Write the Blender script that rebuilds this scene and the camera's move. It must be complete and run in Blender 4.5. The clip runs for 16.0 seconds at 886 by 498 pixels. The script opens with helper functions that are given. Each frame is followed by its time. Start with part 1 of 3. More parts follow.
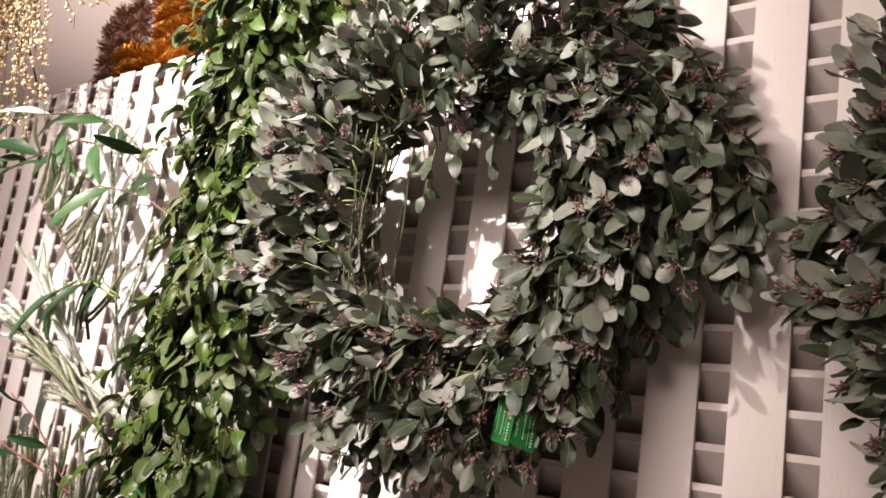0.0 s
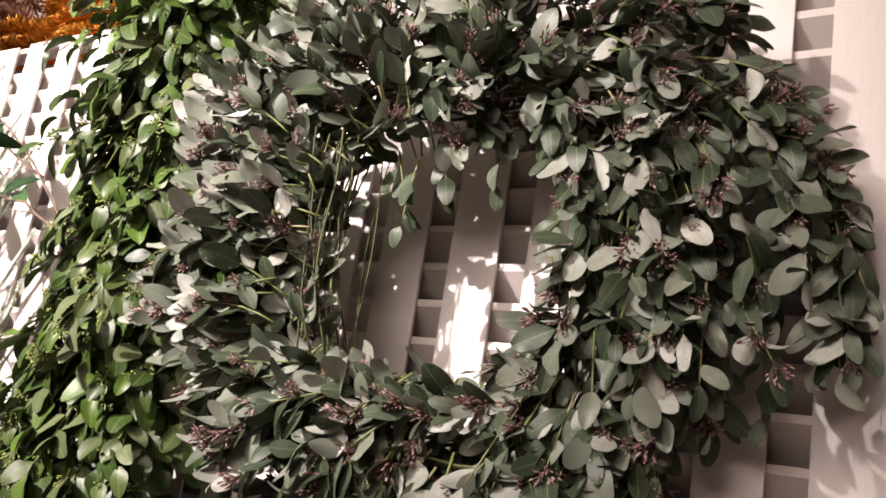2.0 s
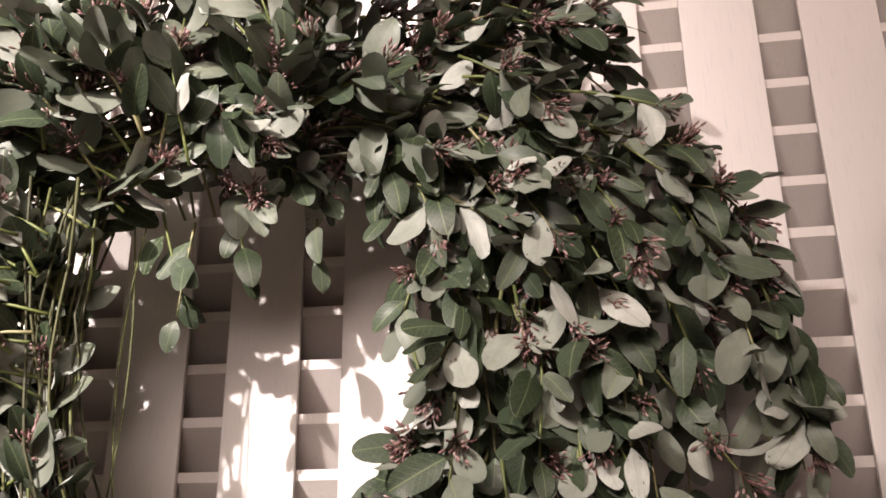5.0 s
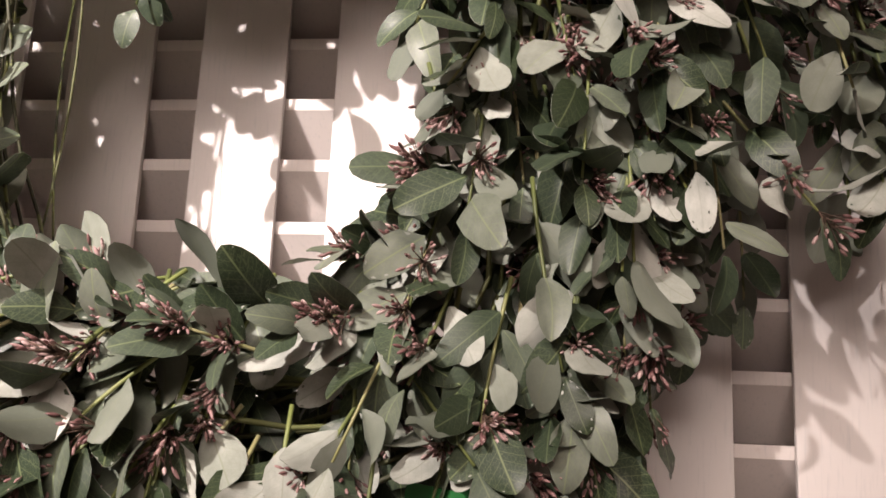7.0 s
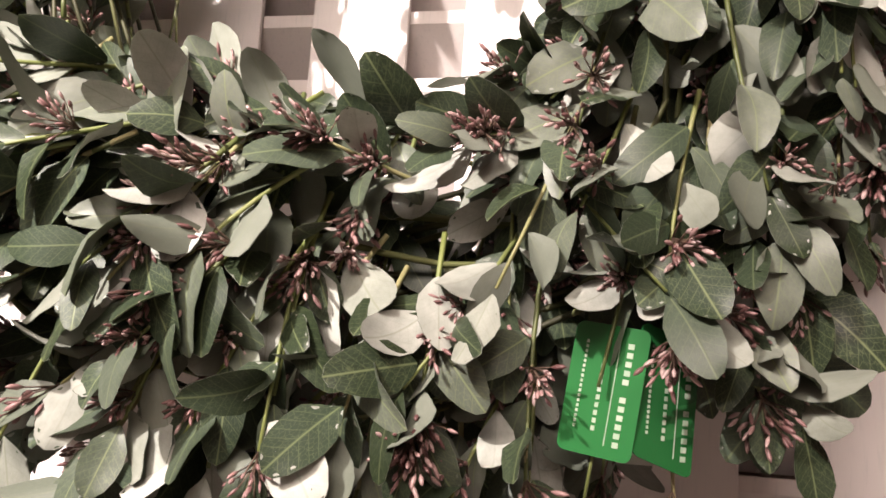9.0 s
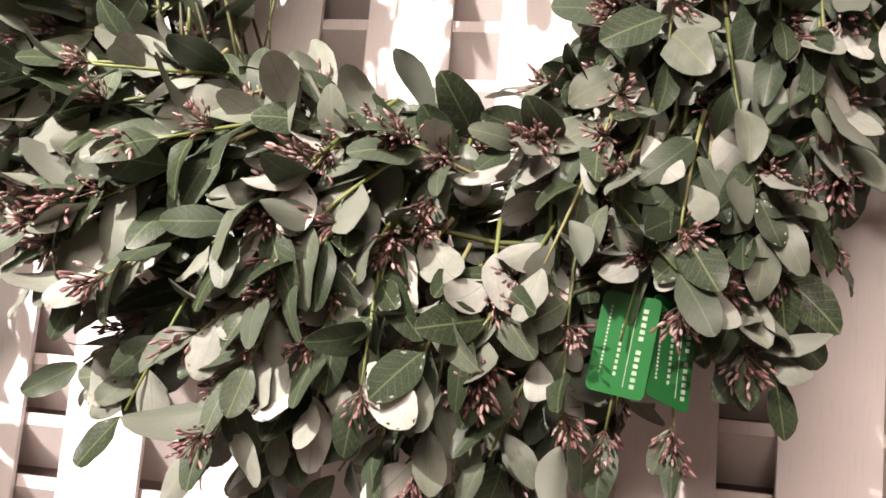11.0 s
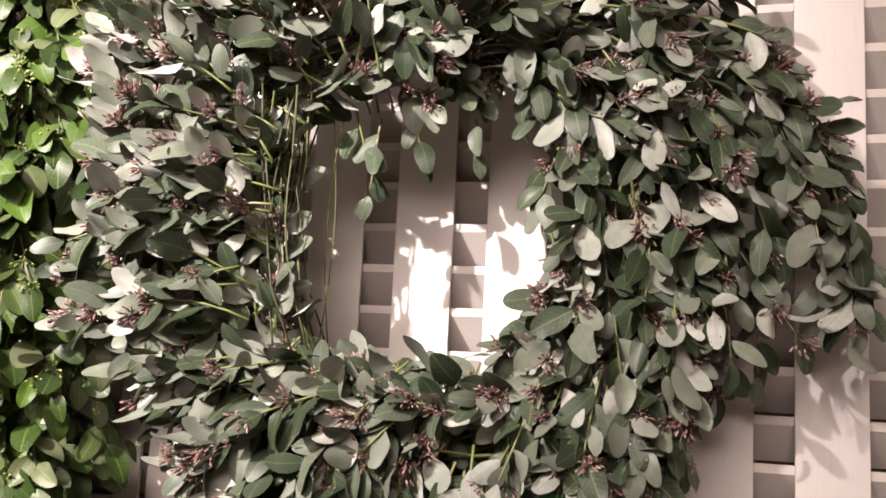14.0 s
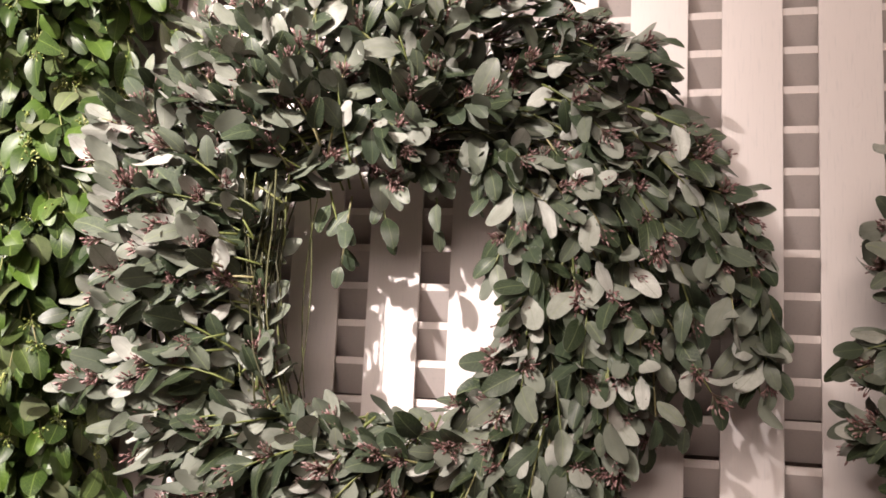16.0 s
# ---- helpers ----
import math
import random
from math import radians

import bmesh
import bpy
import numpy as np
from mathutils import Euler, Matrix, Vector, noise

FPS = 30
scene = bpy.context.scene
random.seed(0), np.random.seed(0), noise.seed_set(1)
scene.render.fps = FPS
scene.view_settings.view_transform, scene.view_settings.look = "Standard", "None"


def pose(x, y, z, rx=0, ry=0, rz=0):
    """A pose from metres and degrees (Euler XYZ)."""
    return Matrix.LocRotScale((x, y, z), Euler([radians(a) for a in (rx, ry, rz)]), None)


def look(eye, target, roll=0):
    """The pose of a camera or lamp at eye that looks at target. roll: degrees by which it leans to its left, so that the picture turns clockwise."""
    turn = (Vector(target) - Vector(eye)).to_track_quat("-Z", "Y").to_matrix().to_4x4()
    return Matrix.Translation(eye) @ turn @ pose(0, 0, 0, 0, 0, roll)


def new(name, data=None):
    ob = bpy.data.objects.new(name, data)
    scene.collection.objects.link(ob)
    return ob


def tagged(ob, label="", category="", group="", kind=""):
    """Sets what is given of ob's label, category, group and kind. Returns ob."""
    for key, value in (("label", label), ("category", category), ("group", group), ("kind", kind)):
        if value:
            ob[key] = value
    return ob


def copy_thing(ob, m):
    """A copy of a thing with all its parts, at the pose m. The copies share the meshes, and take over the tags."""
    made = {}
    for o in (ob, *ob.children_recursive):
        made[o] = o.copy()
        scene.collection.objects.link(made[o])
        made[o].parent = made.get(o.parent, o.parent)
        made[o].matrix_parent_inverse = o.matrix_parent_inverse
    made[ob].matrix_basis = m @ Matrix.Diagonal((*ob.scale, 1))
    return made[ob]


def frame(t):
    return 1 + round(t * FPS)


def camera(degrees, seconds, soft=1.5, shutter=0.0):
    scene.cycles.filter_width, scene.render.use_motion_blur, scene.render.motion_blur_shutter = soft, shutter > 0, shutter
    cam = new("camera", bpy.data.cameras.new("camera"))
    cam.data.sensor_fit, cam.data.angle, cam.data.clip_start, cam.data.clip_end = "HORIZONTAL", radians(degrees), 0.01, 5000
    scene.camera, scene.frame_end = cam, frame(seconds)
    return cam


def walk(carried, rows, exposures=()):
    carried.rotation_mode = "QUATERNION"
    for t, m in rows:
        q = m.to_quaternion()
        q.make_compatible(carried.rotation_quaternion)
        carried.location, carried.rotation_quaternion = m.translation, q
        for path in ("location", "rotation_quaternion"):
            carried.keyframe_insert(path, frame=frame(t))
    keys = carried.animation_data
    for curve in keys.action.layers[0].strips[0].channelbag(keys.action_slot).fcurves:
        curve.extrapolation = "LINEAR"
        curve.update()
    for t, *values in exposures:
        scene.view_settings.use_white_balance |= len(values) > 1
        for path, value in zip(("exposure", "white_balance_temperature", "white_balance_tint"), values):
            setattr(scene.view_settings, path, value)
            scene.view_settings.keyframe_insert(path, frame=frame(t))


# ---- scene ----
cam = camera(54.6, 16.0, soft=1.7)
PATH = [
    (0, (0.604, -1.152, 1.462), (-0.662, 0.344, 1.865), 8.1),
    (0.5, (0.558, -1.106, 1.473), (-0.699, 0.387, 1.915), 8.0),
    (1, (0.453, -1.072, 1.495), (-0.72, 0.486, 1.938), 7.7),
    (1.5, (0.373, -1.03, 1.521), (-0.743, 0.566, 1.976), 8.4),
    (2, (0.319, -0.988, 1.546), (-0.749, 0.635, 2.022), 9.3),
    (2.5, (0.249, -0.982, 1.567), (-0.723, 0.69, 2.078), 8.0),
    (3, (0.154, -0.971, 1.604), (-0.689, 0.748, 2.185), 4.8),
    (3.5, (0.079, -0.946, 1.636), (-0.504, 0.861, 2.265), 1.3),
    (3.7, (0.069, -0.932, 1.645), (-0.438, 0.893, 2.288), 0.3),
    (5.8, (0.023, -0.741, 1.599), (-0.246, 1.126, 2.265), -0.2),
    (6, (0.02, -0.725, 1.587), (-0.256, 1.158, 2.202), -0.0),
    (6.5, (0.005, -0.706, 1.571), (-0.242, 1.215, 2.069), 1.5),
    (7, (-0.017, -0.666, 1.55), (-0.26, 1.278, 1.951), 2.5),
    (7.5, (-0.032, -0.643, 1.537), (-0.354, 1.298, 1.897), 2.8),
    (8, (-0.042, -0.625, 1.515), (-0.381, 1.31, 1.892), 3.1),
    (8.5, (-0.054, -0.6, 1.493), (-0.446, 1.332, 1.831), 3.8),
    (9, (-0.069, -0.591, 1.477), (-0.505, 1.333, 1.805), 3.9),
    (9.2, (-0.081, -0.59, 1.469), (-0.49, 1.336, 1.822), 4.1),
    (11.3, (-0.099, -0.74, 1.464), (-0.459, 1.211, 1.712), 5.2),
    (11.5, (-0.094, -0.757, 1.465), (-0.446, 1.194, 1.73), 5.1),
    (12, (-0.056, -0.812, 1.491), (-0.438, 1.125, 1.81), 4.7),
    (12.5, (-0.018, -0.868, 1.514), (-0.524, 1.036, 1.855), 4.9),
    (13, (-0.005, -0.925, 1.552), (-0.565, 0.969, 1.866), 4.8),
    (13.5, (-0.004, -0.993, 1.595), (-0.539, 0.915, 1.871), 3.8),
    (14, (0.031, -1.048, 1.638), (-0.489, 0.865, 1.904), 3.0),
    (14.5, (0.07, -1.081, 1.672), (-0.457, 0.829, 1.947), 2.8),
    (15, (0.079, -1.118, 1.686), (-0.445, 0.793, 1.955), 2.5),
    (15.5, (0.088, -1.15, 1.698), (-0.429, 0.765, 1.959), 2.3),
    (16, (0.094, -1.165, 1.711), (-0.406, 0.754, 1.967), 2.7),
]
walk(cam, [(t, look(eye, target, roll)) for t, eye, target, roll in PATH],
     [(0.0, -0.04), (3.0, -0.04), (6.5, 0.05), (9.0, 0.57), (13.0, 0.38), (14.5, 0.02), (16.0, -0.1)])

# ---- light: one shop spot from the upper side, an added soft fill behind the viewer ----
world = bpy.data.worlds.new("shop_air")
scene.world = world
world.use_nodes = True
world.node_tree.nodes["Background"].inputs["Color"].default_value = (1.0, 0.9, 0.82, 1)
world.node_tree.nodes["Background"].inputs["Strength"].default_value = 0.02
scene.view_settings.exposure = 0.0

SPOT_AT, SPOT_TO = Vector((-1.52, -2.95, 3.5)), Vector((-0.98, 0.0, 2.09))
spot = new("spot_light", bpy.data.lights.new("spot_light", "SPOT"))
spot.matrix_world = look(SPOT_AT, SPOT_TO)
spot.data.energy, spot.data.spot_size, spot.data.spot_blend = 1700, radians(42), 1.0
spot.data.shadow_soft_size, spot.data.color = 0.035, (1.0, 0.878, 0.828)
# unseen fill near the ceiling, added to lift the shaded lattice and leaves
soft = new("front_fill", bpy.data.lights.new("front_fill", "AREA"))
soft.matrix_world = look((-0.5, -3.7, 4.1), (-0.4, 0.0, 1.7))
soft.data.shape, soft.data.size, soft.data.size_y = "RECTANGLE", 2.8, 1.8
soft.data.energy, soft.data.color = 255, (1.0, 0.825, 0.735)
# hidden fill aimed upwards, added only to brighten the ceiling past the lattice
ceiling_fill = new("fill_behind_lattice", bpy.data.lights.new("ceiling_fill", "AREA"))
ceiling_fill.matrix_world = look((-4.4, 2.4, 1.6), (-4.4, 2.4, 4.0))
ceiling_fill.data.shape, ceiling_fill.data.size, ceiling_fill.data.size_y = "RECTANGLE", 2.5, 1.5
ceiling_fill.data.energy, ceiling_fill.data.color = 150, (1.0, 0.86, 0.8)


# ---- materials ----
class Nodes:
    """Short writing for node trees."""

    def __init__(self, name):
        self.m = bpy.data.materials.new(name)
        self.m.use_nodes = True
        self.t = self.m.node_tree
        self.b = self.t.nodes["Principled BSDF"]

    def put(self, socket, value):
        if hasattr(value, "is_linked"):
            self.t.links.new(value, socket)
        else:
            socket.default_value = value

    def node(self, kind, out=0, props=(), **ins):
        n = self.t.nodes.new(kind)
        for k, v in props:
            if k == "operation":
                n.operation = v
            elif k == "feature":
                n.feature = v
        for k, v in ins.items():
            key = int(k[1:]) if k[0] == "i" and k[1:].isdigit() else k.replace("_", " ")
            self.put(n.inputs[key], v)
        return n.outputs[out]

    def math(self, op, a, b=0.0, c=0.0):
        return self.node("ShaderNodeMath", 0, (("operation", op),), i0=a, i1=b, i2=c)

    def noise(self, scale, detail=3.0, vector=None, rough=0.55):
        ins = dict(Scale=scale, Detail=detail, Roughness=rough)
        if vector is not None:
            ins["Vector"] = vector
        return self.node("ShaderNodeTexNoise", 0, (), **ins)

    def ramp(self, fac, stops):
        n = self.t.nodes.new("ShaderNodeValToRGB")
        self.put(n.inputs[0], fac)
        el = n.color_ramp.elements
        while len(el) < len(stops):
            el.new(0.5)
        for e, (p, c) in zip(el, stops):
            e.position, e.color = p, (*c, 1)
        return n.outputs[0]

    def mix(self, fac, a, b, blend="MIX"):
        n = self.t.nodes.new("ShaderNodeMix")
        n.data_type, n.blend_type = "RGBA", blend
        self.put(n.inputs[0], fac)
        for s, v in ((n.inputs[6], a), (n.inputs[7], b)):
            self.put(s, v if hasattr(v, "is_linked") else (*v, 1))
        return n.outputs[2]

    def object_coords(self):
        return self.node("ShaderNodeTexCoord", 3)

    def world_coords(self):
        return self.node("ShaderNodeNewGeometry", 0)

    def any_random(self):
        """A random value for each object and each loose piece."""
        a = self.node("ShaderNodeObjectInfo", 5)
        b = self.node("ShaderNodeNewGeometry", 8)
        return self.math("FRACT", self.math("ADD", a, b))

    def bump(self, height, strength=0.3, distance=0.002):
        n = self.t.nodes.new("ShaderNodeBump")
        self.put(n.inputs["Height"], height)
        n.inputs["Strength"].default_value, n.inputs["Distance"].default_value = strength, distance
        self.put(self.b.inputs["Normal"], n.outputs[0])

    def set(self, color=None, rough=None, metal=None, spec=None):
        for key, v in (("Base Color", color), ("Roughness", rough), ("Metallic", metal), ("Specular IOR Level", spec)):
            if v is not None:
                if key == "Base Color" and isinstance(v, tuple):
                    v = (*v, 1)
                self.put(self.b.inputs[key], v)
        return self.m


def painted_wood(name, base, grain=0.05):
    n = Nodes(name)
    p = n.world_coords()
    stretched = n.node("ShaderNodeMapping", 0, (), Vector=p, Scale=(60.0, 60.0, 5.0))
    fine = n.noise(6.0, 5.0, stretched)
    blotch = n.noise(4.0, 3.0, p)
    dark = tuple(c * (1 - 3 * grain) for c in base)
    warm = tuple(c * k for c, k in zip(base, (0.97, 0.9, 0.86)))
    col = n.mix(n.math("MULTIPLY", blotch, 0.6), base, warm)
    col = n.mix(n.node("ShaderNodeMapRange", 0, (), Value=fine, From_Min=0.55, From_Max=0.8), col, dark)
    scuff = n.node("ShaderNodeMapRange", 0, (), Value=n.noise(38.0, 6.0, p, 0.7), From_Min=0.66, From_Max=0.74)
    col = n.mix(n.math("MULTIPLY", scuff, 0.35), col, (base[0] * 0.72, base[1] * 0.64, base[2] * 0.58))
    n.bump(fine, 0.18, 0.001)
    return n.set(col, n.math("MULTIPLY_ADD", blotch, 0.25, 0.42), spec=0.35)


def plaster(name, base):
    n = Nodes(name)
    p = n.world_coords()
    blotch = n.noise(1.3, 4.0, p)
    fine = n.noise(90.0, 3.0, p)
    col = n.mix(blotch, tuple(c * 0.9 for c in base), base)
    n.bump(fine, 0.1, 0.002)
    return n.set(col, 0.75)


def leaf_material(name, stops, vein, vein_amount, rough, glow=0.09):
    """Leaf colour by chance, with a midrib, side veins, a fine net of veins and mottling."""
    n = Nodes(name)
    uv = n.node("ShaderNodeTexCoord", 2)
    rnd = n.any_random()
    sep = n.t.nodes.new("ShaderNodeSeparateXYZ")
    n.put(sep.inputs[0], uv)
    u, v = sep.outputs[0], sep.outputs[1]
    side = n.math("ABSOLUTE", n.math("SUBTRACT", v, 0.5))
    rib = n.node("ShaderNodeMapRange", 0, (), Value=side, From_Min=0.008, From_Max=0.028, To_Min=0.9, To_Max=0.0)
    wave = n.math("FRACT", n.math("SUBTRACT", n.math("MULTIPLY", u, 8.0), n.math("MULTIPLY", side, 4.0)))
    lines = n.math("ABSOLUTE", n.math("SUBTRACT", wave, 0.5))
    veins = n.node("ShaderNodeMapRange", 0, (), Value=lines, From_Min=0.015, From_Max=0.06, To_Min=0.45, To_Max=0.0)
    shifted = n.node("ShaderNodeVectorMath", 0, (("operation", "ADD"),), i0=uv, i1=rnd)
    net = n.node("ShaderNodeTexVoronoi", 0, (("feature", "DISTANCE_TO_EDGE"),), Vector=shifted, Scale=15.0)
    netline = n.node("ShaderNodeMapRange", 0, (), Value=net, From_Min=0.01, From_Max=0.06, To_Min=0.4, To_Max=0.0)
    all_veins = n.math("MAXIMUM", rib, n.math("MAXIMUM", veins, netline))
    base = n.ramp(rnd, stops)
    mott = n.noise(3.0, 4.0, shifted)
    base = n.mix(n.node("ShaderNodeMapRange", 0, (), Value=mott, From_Min=0.3, From_Max=0.75), base, n.mix(0.45, base, stops[0][1]))
    dust = n.node("ShaderNodeMapRange", 0, (), Value=n.noise(22.0, 3.0, shifted), From_Min=0.5, From_Max=0.8, To_Max=0.05)
    base = n.mix(dust, base, stops[-1][1])
    strength = n.math("MULTIPLY", n.math("MULTIPLY", all_veins, vein_amount), n.math("MULTIPLY_ADD", n.math("FRACT", n.math("MULTIPLY", rnd, 7.3)), 0.65, 0.35))
    col = n.mix(strength, base, vein)
    n.bump(n.math("MULTIPLY_ADD", mott, 1.5, all_veins), 0.12, 0.0006)
    n.set(col, rough, spec=0.4)
    thin = n.t.nodes.new("ShaderNodeBsdfTranslucent")
    n.put(thin.inputs["Color"], n.mix(0.5, col, (0.22, 0.3, 0.08)))
    both = n.t.nodes.new("ShaderNodeMixShader")
    both.inputs[0].default_value = glow
    n.t.links.new(n.b.outputs[0], both.inputs[1])
    n.t.links.new(thin.outputs[0], both.inputs[2])
    n.t.links.new(both.outputs[0], n.t.nodes["Material Output"].inputs["Surface"])
    return n.m


def speckled(name, stops, rough, scale=60.0, metal=0.0):
    n = Nodes(name)
    rnd = n.any_random()
    f = n.noise(scale, 3.0, n.object_coords())
    col = n.ramp(n.math("FRACT", n.math("MULTIPLY_ADD", f, 0.5, rnd)), stops)
    n.bump(f, 0.25, 0.0008)
    return n.set(col, rough, metal)


WHITE = painted_wood("white_painted_wood", (0.80, 0.76, 0.75))
SLAT = painted_wood("slat_paint", (0.74, 0.69, 0.67))
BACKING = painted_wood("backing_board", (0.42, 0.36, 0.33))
ROOM = plaster("pinkish_plaster", (0.50, 0.41, 0.38))
CEILING = plaster("ceiling_plaster", (0.62, 0.53, 0.50))
FLOOR = plaster("grey_floor", (0.22, 0.2, 0.19))
GREY_TOP = leaf_material("silver_leaf_top", [(0.0, (0.018, 0.029, 0.013)), (0.25, (0.035, 0.053, 0.032)), (0.55, (0.071, 0.096, 0.067)), (0.8, (0.14, 0.162, 0.126)), (0.93, (0.23, 0.252, 0.208)), (1.0, (0.38, 0.4, 0.35))], (0.3, 0.36, 0.17), 0.7, 0.42)
GREY_BACK = leaf_material("silver_leaf_back", [(0.0, (0.13, 0.15, 0.115)), (0.45, (0.3, 0.32, 0.27)), (1.0, (0.64, 0.65, 0.6))], (0.2, 0.22, 0.14), 0.55, 0.6)
GREEN_TOP = leaf_material("green_leaf_top", [(0.0, (0.017, 0.037, 0.008)), (0.45, (0.035, 0.067, 0.013)), (0.68, (0.085, 0.16, 0.018)), (0.8, (0.075, 0.1, 0.038)), (1.0, (0.17, 0.19, 0.11))], (0.28, 0.38, 0.1), 0.6, 0.42)
GREEN_BACK = leaf_material("green_leaf_back", [(0.0, (0.11, 0.15, 0.06)), (0.6, (0.18, 0.23, 0.11)), (1.0, (0.28, 0.31, 0.2))], (0.16, 0.2, 0.06), 0.5, 0.55)
DEEP_TOP = leaf_material("deep_green_leaf", [(0.0, (0.01, 0.034, 0.011)), (0.6, (0.022, 0.068, 0.02)), (1.0, (0.055, 0.125, 0.04))], (0.12, 0.26, 0.1), 0.5, 0.4)
DEEP_BACK = leaf_material("deep_green_back", [(0.0, (0.06, 0.13, 0.05)), (1.0, (0.15, 0.23, 0.12))], (0.1, 0.16, 0.08), 0.4, 0.55)
DUSK_TOP = leaf_material("purple_grey_leaf", [(0.0, (0.03, 0.045, 0.035)), (0.6, (0.09, 0.085, 0.08)), (1.0, (0.2, 0.18, 0.17))], (0.2, 0.16, 0.14), 0.4, 0.5)
PALE_TOP = leaf_material("frosted_leaf", [(0.0, (0.3, 0.36, 0.3)), (0.6, (0.48, 0.52, 0.47)), (1.0, (0.66, 0.68, 0.65))], (0.5, 0.55, 0.45), 0.4, 0.6)
TWIG = speckled("brown_green_twig", [(0.0, (0.04, 0.04, 0.018)), (0.5, (0.085, 0.088, 0.03)), (1.0, (0.16, 0.18, 0.06))], 0.6)
STEM = speckled("yellow_green_stem", [(0.0, (0.09, 0.11, 0.035)), (0.6, (0.2, 0.235, 0.07)), (1.0, (0.34, 0.3, 0.16))], 0.5)
BROWN_STEM = speckled("brown_stem", [(0.0, (0.05, 0.03, 0.02)), (1.0, (0.16, 0.1, 0.07))], 0.6)
RED_STEM = speckled("red_stem", [(0.0, (0.12, 0.03, 0.03)), (1.0, (0.3, 0.1, 0.09))], 0.6)
BUD = speckled("pink_brown_bud", [(0.0, (0.12, 0.052, 0.05)), (0.4, (0.24, 0.125, 0.12)), (0.75, (0.36, 0.22, 0.21)), (1.0, (0.55, 0.41, 0.39))], 0.45, 300.0)
SEED = speckled("green_seed", [(0.0, (0.12, 0.16, 0.03)), (0.6, (0.28, 0.33, 0.08)), (1.0, (0.42, 0.45, 0.18))], 0.5, 300.0)
FLOCK = speckled("white_flock", [(0.0, (0.4, 0.44, 0.36)), (0.5, (0.62, 0.64, 0.58)), (1.0, (0.82, 0.82, 0.79))], 0.9, 220.0)
FLOCK_GREEN = speckled("thin_flock_on_green", [(0.0, (0.09, 0.11, 0.05)), (0.5, (0.22, 0.24, 0.14)), (1.0, (0.5, 0.5, 0.44))], 0.9, 180.0)
GOLD_BERRY = speckled("cream_gold_berry", [(0.0, (0.5, 0.36, 0.17)), (0.5, (0.7, 0.56, 0.33)), (1.0, (0.82, 0.72, 0.52))], 0.35, 90.0)
ORANGE = speckled("orange_tinsel_foil", [(0.0, (0.3, 0.1, 0.01)), (0.6, (0.55, 0.22, 0.02)), (1.0, (0.8, 0.42, 0.08))], 0.3, 40.0, 0.6)
BROWN = speckled("brown_tinsel_foil", [(0.0, (0.2, 0.085, 0.055)), (0.6, (0.36, 0.17, 0.115)), (1.0, (0.62, 0.4, 0.3))], 0.4, 40.0, 0.15)
CARD = speckled("glossy_green_card", [(0.0, (0.014, 0.12, 0.03)), (1.0, (0.03, 0.18, 0.05))], 0.25, 8.0)
CARD_INK = speckled("pale_print", [(0.0, (0.32, 0.46, 0.32)), (1.0, (0.48, 0.58, 0.46))], 0.4)
CLEAR = speckled("clear_plastic_tab", [(0.0, (0.6, 0.58, 0.56)), (1.0, (0.7, 0.68, 0.66))], 0.2)


# ---- mesh helpers ----
def mesh_from(name, verts, faces, materials, uvs=None, slots=None, smooth=True):
    me = bpy.data.meshes.new(name)
    me.from_pydata(verts.tolist() if isinstance(verts, np.ndarray) else verts, [], faces)
    for m in materials:
        me.materials.append(m)
    if slots is not None:
        me.polygons.foreach_set("material_index", np.asarray(slots, dtype=np.int32))
    if uvs is not None:
        layer = me.uv_layers.new(name="UVMap")
        index = np.zeros(len(me.loops), dtype=np.int32)
        me.loops.foreach_get("vertex_index", index)
        layer.data.foreach_set("uv", np.asarray(uvs, dtype=np.float32)[index].ravel())
    me.polygons.foreach_set("use_smooth", np.full(len(me.polygons), smooth))
    me.update()
    return me


def part_of(name, me, parent, m=None, label="", kind=""):
    ob = new(name, me)
    ob.parent = parent
    if m is not None:
        ob.matrix_basis = m
    return tagged(ob, label, kind=kind)


def part(name, bm, material, parent, label=""):
    me = bpy.data.meshes.new(name)
    bm.to_mesh(me)
    bm.free()
    me.materials.append(material)
    return part_of(name, me, parent, None, label)


def thing(name, at, label, category, group="", kind="", m=None):
    ob = new(name)
    ob.empty_display_size = 0.05
    ob.matrix_basis = m if m is not None else Matrix.Translation(at)
    return tagged(ob, label, category, group, kind)


def box(bm, x0, x1, y0, y1, z0, z1, bevel=0.0):
    got = bmesh.ops.create_cube(bm, size=1.0)["verts"]
    for v in got:
        v.co = Vector((x0 + (v.co.x + 0.5) * (x1 - x0), y0 + (v.co.y + 0.5) * (y1 - y0), z0 + (v.co.z + 0.5) * (z1 - z0)))
    if bevel:
        edges = list({e for v in got for e in v.link_edges})
        bmesh.ops.bevel(bm, geom=edges, offset=bevel, segments=2, affect="EDGES", profile=0.6)


class Soup:
    """Many small pieces gathered into one mesh."""

    def __init__(self):
        self.v, self.f, self.uv, self.s, self.n = [], [], [], [], 0

    def add(self, shape, m):
        verts, faces, uv, slots = shape
        a = np.array(m.to_3x3())
        self.v.append(verts @ a.T + np.array(m.translation))
        n = self.n
        self.f.extend([tuple(i + n for i in f) for f in faces])
        self.uv.append(uv)
        self.s.extend(slots)
        self.n += len(verts)

    def mesh(self, name, materials, smooth=True):
        return mesh_from(name, np.concatenate(self.v), self.f, materials, np.concatenate(self.uv), self.s, smooth)


